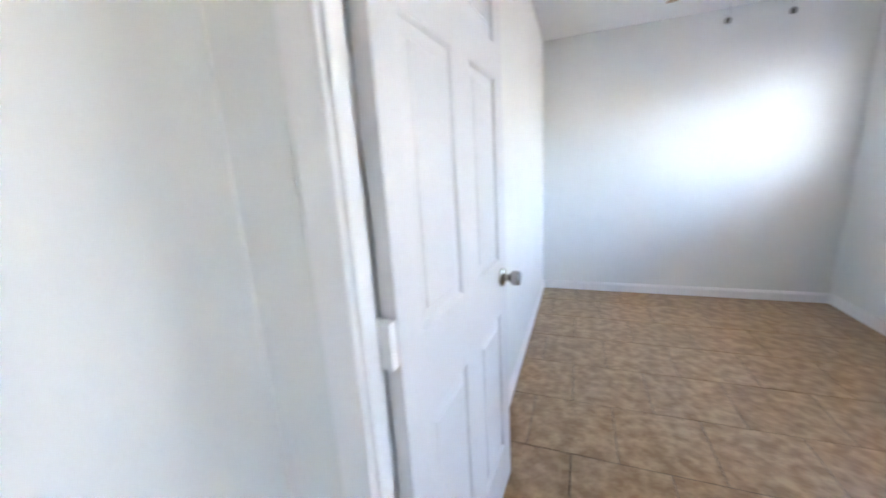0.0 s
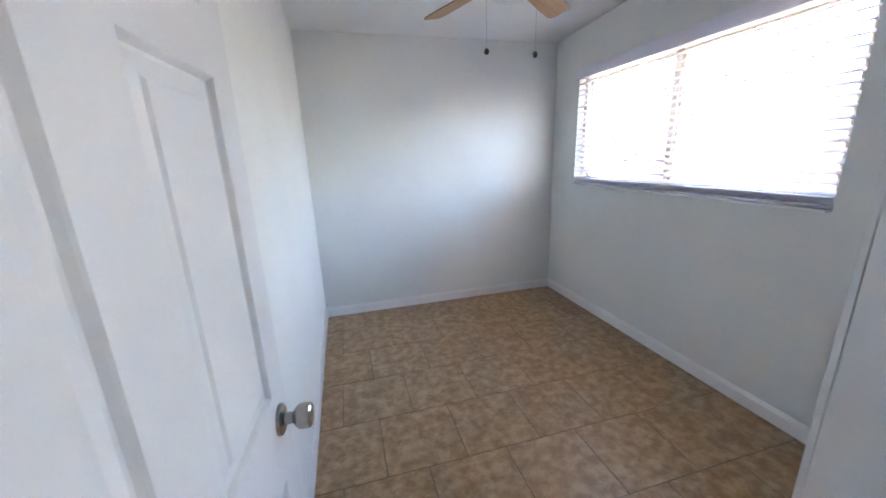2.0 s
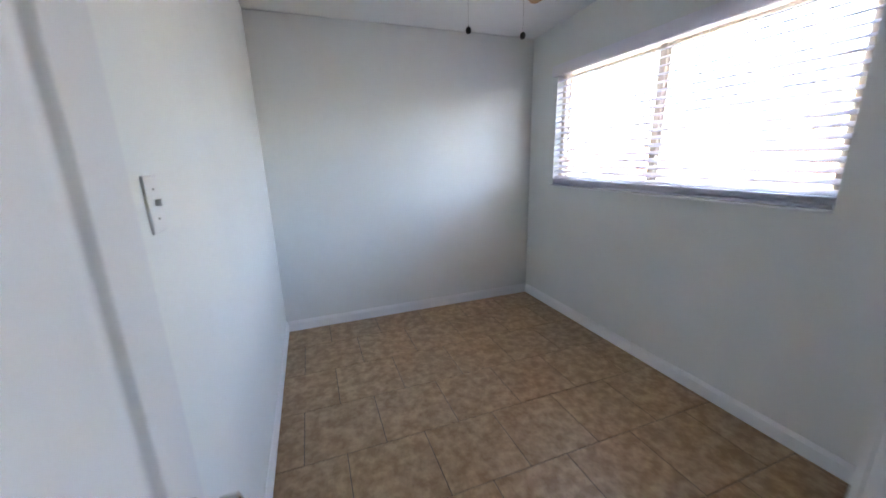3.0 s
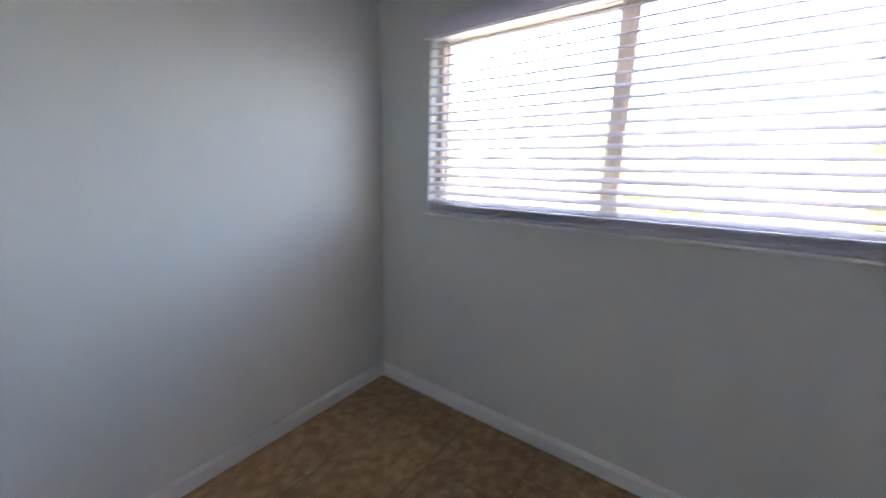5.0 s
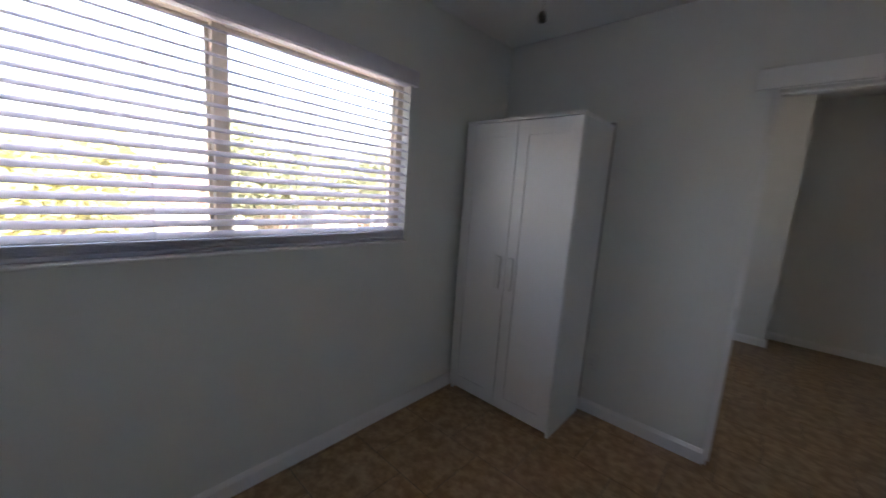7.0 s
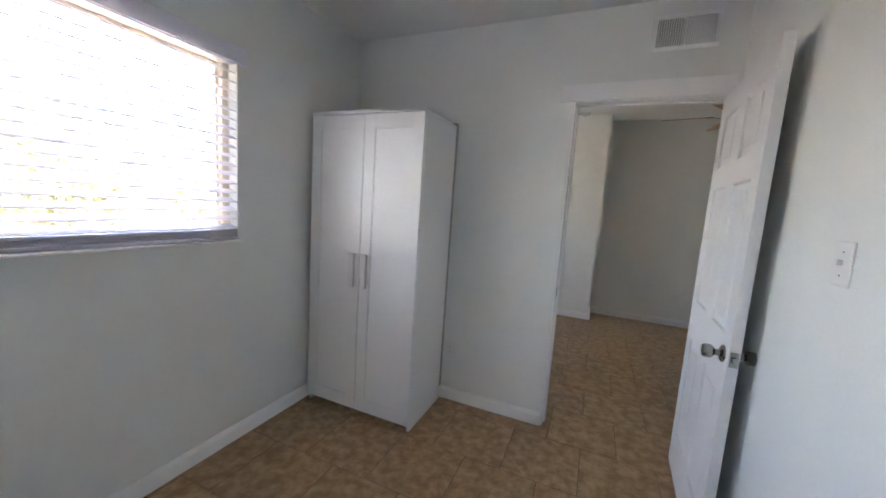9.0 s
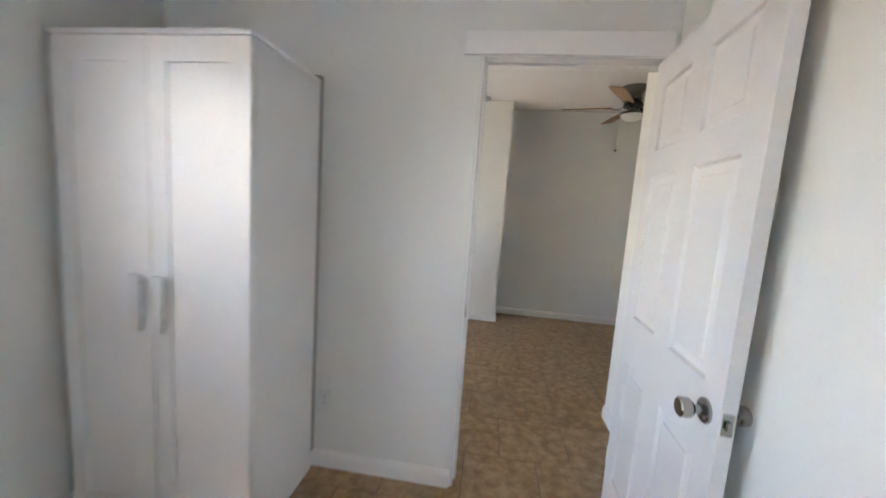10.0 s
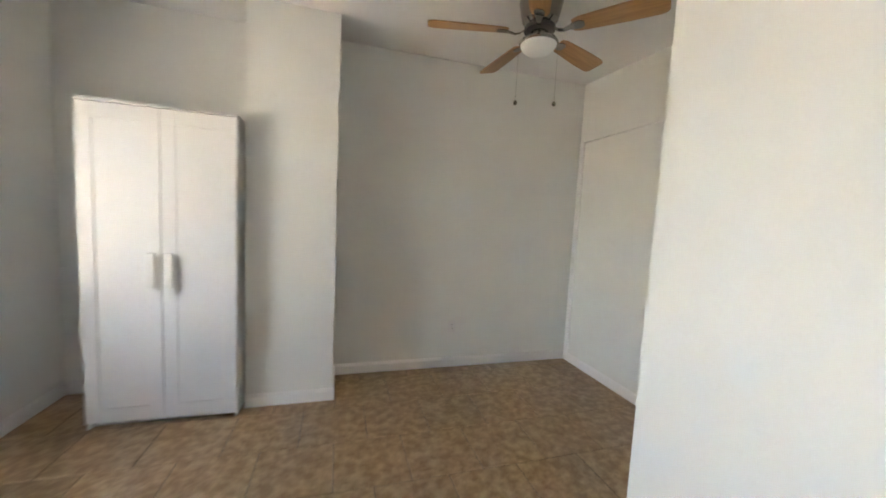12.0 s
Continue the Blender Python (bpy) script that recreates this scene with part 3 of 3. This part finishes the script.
# ---- outside ----
setting("terrace", box(2.46, 11.7, -40, 40, -2.998, -2.985), CONCRETE, "pale concrete yard below the windows", "ground")
setting("ground", box(2.46, 900, -600, 600, -3.3, -3.0), LAWN, "dry lawn and bare ground below the windows", "ground")
setting("road", box(14, 21, -300, 300, -2.998, -2.99), ASPHALT, "grey asphalt street", "road")
setting("pavement", box(11.8, 13.9, -300, 300, -2.999, -2.86), CONCRETE, "pale concrete pavement with a kerb", "pavement")
setting("pavement", box(21.1, 23, -300, 300, -2.999, -2.86), CONCRETE, "pale concrete pavement with a kerb", "pavement")


def house(x, y, w, d, h, wall, label):
    hs = thing("house", pose(x, y, -3.0), label, "house", "houses across the street")
    part("house_wall", box(0, d, -w / 2, w / 2, 0, h), wall, hs)
    bm = bmesh.new()
    o, rh = 0.6, 1.9
    base = [bm.verts.new(p) for p in ((-o, -w / 2 - o, h), (d + o, -w / 2 - o, h), (d + o, w / 2 + o, h), (-o, w / 2 + o, h))]
    ridge = [bm.verts.new((d / 2, -w / 2 + d * 0.3, h + rh)), bm.verts.new((d / 2, w / 2 - d * 0.3, h + rh))]
    for f in ((base[0], base[1], ridge[0]), (base[1], base[2], ridge[1], ridge[0]), (base[2], base[3], ridge[1]), (base[3], base[0], ridge[0], ridge[1])):
        bm.faces.new(f)
    bm.faces.new(base[::-1])
    bmesh.ops.recalc_face_normals(bm, faces=bm.faces)
    part("roof", bm, ROOFT, hs, "red clay roof")
    n = max(int(w / 3.2), 2)
    for k in range(n):
        yy = -w / 2 + (k + 0.5) * w / n
        f = part("window_frame", box(-0.05, -0.002, yy - 0.75, yy + 0.75, 0.9, 2.2, 0.01), TRIM, hs)
        part("pane", box(-0.058, -0.051, yy - 0.66, yy + 0.66, 0.99, 2.11), PANE, f)
    return hs


house(27, 14, 13, 9, 2.9, STUCCO, "pink stucco bungalow with a clay roof")
house(26.5, -1, 12, 9, 2.8, STUCCO2, "cream stucco bungalow with a clay roof")
house(27, -16, 14, 9, 3.0, STUCCO, "pink stucco bungalow with a clay roof")
house(26, -33, 14, 9, 2.9, STUCCO2, "cream stucco bungalow with a clay roof")
house(27, 31, 14, 9, 2.9, STUCCO2, "cream stucco bungalow with a clay roof")


def tree(x, y, height, spread, leaf, seed, label):
    rnd = random.Random(seed)
    tr = thing("tree", pose(x, y, -3.0), label, "tree", "street trees")
    bm = bmesh.new()

    def limb(a, b, r0, r1):
        axis = (b - a).normalized()
        side = axis.orthogonal().normalized()
        other = axis.cross(side)
        rings = []
        for k in range(4):
            p = a.lerp(b, k / 3)
            r = r0 + (r1 - r0) * k / 3
            rings.append([bm.verts.new(p + r * (math.cos(q) * side + math.sin(q) * other)) for q in (j * math.pi / 3 for j in range(6))])
        for u, v in zip(rings, rings[1:]):
            for j in range(6):
                bm.faces.new((u[j], u[(j + 1) % 6], v[(j + 1) % 6], v[j]))

    fork = Vector((0, 0, height * 0.42))
    limb(Vector((0, 0, -0.1)), fork, 0.20, 0.13)
    tips = []
    for k in range(9):
        a = k * 2.4 + rnd.random()
        tip = Vector((math.cos(a) * spread * rnd.uniform(0.35, 0.85), math.sin(a) * spread * rnd.uniform(0.35, 0.85), height * rnd.uniform(0.62, 0.97)))
        limb(fork - Vector((0, 0, rnd.uniform(0, 0.5))), tip, 0.08, 0.02)
        tips.append(tip)
    part("trunk", bm, BARK, tr)
    verts, faces = [], []
    for tip in tips:
        for c in range(24):
            centre = tip + Vector((rnd.gauss(0, 0.33), rnd.gauss(0, 0.33), rnd.gauss(-0.1, 0.30))) * spread * 0.55
            for j in range(48):
                p = centre + Vector((rnd.gauss(0, 1), rnd.gauss(0, 1), rnd.gauss(0, 0.8))) * 0.30
                u = Vector((rnd.uniform(-1, 1), rnd.uniform(-1, 1), rnd.uniform(-1, 1))).normalized() * 0.085
                v = u.orthogonal().normalized() * 0.045
                i = len(verts)
                verts += [p - u, p + v, p + u, p - v]
                faces.append((i, i + 1, i + 2, i + 3))
    me = bpy.data.meshes.new("crown")
    me.from_pydata(verts, [], faces)
    me.materials.append(leaf)
    crown = new("crown", me)
    crown.parent = tr
    return tr


tree(11.5, 2.6, 5.6, 2.0, LEAFY, 1, "leafy yellow-green street tree")
tree(13.0, -2.7, 5.9, 1.9, LEAF, 2, "dark olive street tree")
tree(13.4, -6.8, 6.0, 2.1, LEAF, 3, "dark olive street tree")
tree(12.2, -11.5, 5.6, 2.2, LEAFY, 7, "leafy yellow-green street tree")
tree(15.0, -16.0, 6.2, 2.4, LEAF, 4, "dark olive street tree")
tree(25.0, 8.0, 6.5, 2.6, LEAF, 5, "dark olive street tree")
tree(25.0, -9.0, 6.5, 2.6, LEAFY, 6, "leafy yellow-green street tree")


def parked_car(x, y, mat, label):
    car = thing("parked_car", pose(x, y, -2.99), label, "car", "parked cars")
    outline = [(-2.2, 0.35), (-2.25, 0.62), (-2.15, 0.85), (-1.55, 0.95), (-0.9, 1.40), (0.55, 1.43), (1.15, 0.98), (2.05, 0.86), (2.25, 0.62), (2.2, 0.35)]
    bm = bmesh.new()
    a = [bm.verts.new((-0.86 + (0.14 if z > 1.1 else 0), yy, z)) for yy, z in outline]
    b = [bm.verts.new((0.86 - (0.14 if z > 1.1 else 0), yy, z)) for yy, z in outline]
    n = len(outline)
    for k in range(n):
        bm.faces.new((a[k], a[(k + 1) % n], b[(k + 1) % n], b[k]))
    bm.faces.new(a[::-1])
    bm.faces.new(b)
    bmesh.ops.recalc_face_normals(bm, faces=bm.faces)
    part("body", bm, mat, car)
    for s in (-0.83, 0.83):
        part("side_window", box(s - 0.02, s + 0.02, -1.1, 0.75, 0.98, 1.3, 0.01), PANE, car)
        for yy in (-1.4, 1.4):
            part("wheel", lathe([(0.2, -0.1), (0.32, -0.09), (0.32, 0.09), (0.2, 0.1)], 20, "X"), RUBBER, car, "", True, pose(s * 0.95, yy, 0.32))
    return car


parked_car(15.2, 2.0, CARPAINT, "silver saloon car parked at the kerb")
parked_car(15.2, -7.5, CARPAINT, "silver saloon car parked at the kerb")
parked_car(19.9, -14.0, CARPAINT, "silver saloon car parked across the street")


# ---- floor tiles, each its own piece ----
PITCH, GAP = 0.393, 0.0042
TILE_MESHES = {}


def tile_mesh(w, d):
    key = (round(w, 3), round(d, 3))
    if key not in TILE_MESHES:
        bm = bmesh.new()
        e, t = 0.0016, 0.008
        lo = [bm.verts.new((sx * w / 2, sy * d / 2, -t)) for sx, sy in ((-1, -1), (1, -1), (1, 1), (-1, 1))]
        mid = [bm.verts.new((sx * w / 2, sy * d / 2, -e)) for sx, sy in ((-1, -1), (1, -1), (1, 1), (-1, 1))]
        top = [bm.verts.new((sx * (w / 2 - e), sy * (d / 2 - e), 0)) for sx, sy in ((-1, -1), (1, -1), (1, 1), (-1, 1))]
        for p, q in ((lo, mid), (mid, top)):
            for k in range(4):
                bm.faces.new((p[k], p[(k + 1) % 4], q[(k + 1) % 4], q[k]))
        bm.faces.new(top)
        TILE_MESHES[key] = mesh_of("tile", bm, TILE)
    return TILE_MESHES[key]


for row in range(-12, 6):
    ya = 1.217 + row * PITCH
    yb = ya + PITCH
    ca, cb = max(ya, YB), min(yb, YF)
    if cb - ca < 0.02:
        continue
    shift = 0.113 if (row + 1) % 2 == 0 else 0.310
    left = XB if yb <= YE1 else -0.1
    for col in range(-6, 7):
        xa = max(shift + col * PITCH, left)
        xb = min(shift + (col + 1) * PITCH, XW)
        if xb - xa < 0.02:
            continue
        ob = new("tile", tile_mesh(xb - xa - GAP, cb - ca - GAP))
        ob.parent = floor
        ob.location = ((xa + xb) / 2, (ca + cb) / 2, random.uniform(-0.0004, 0.0004))
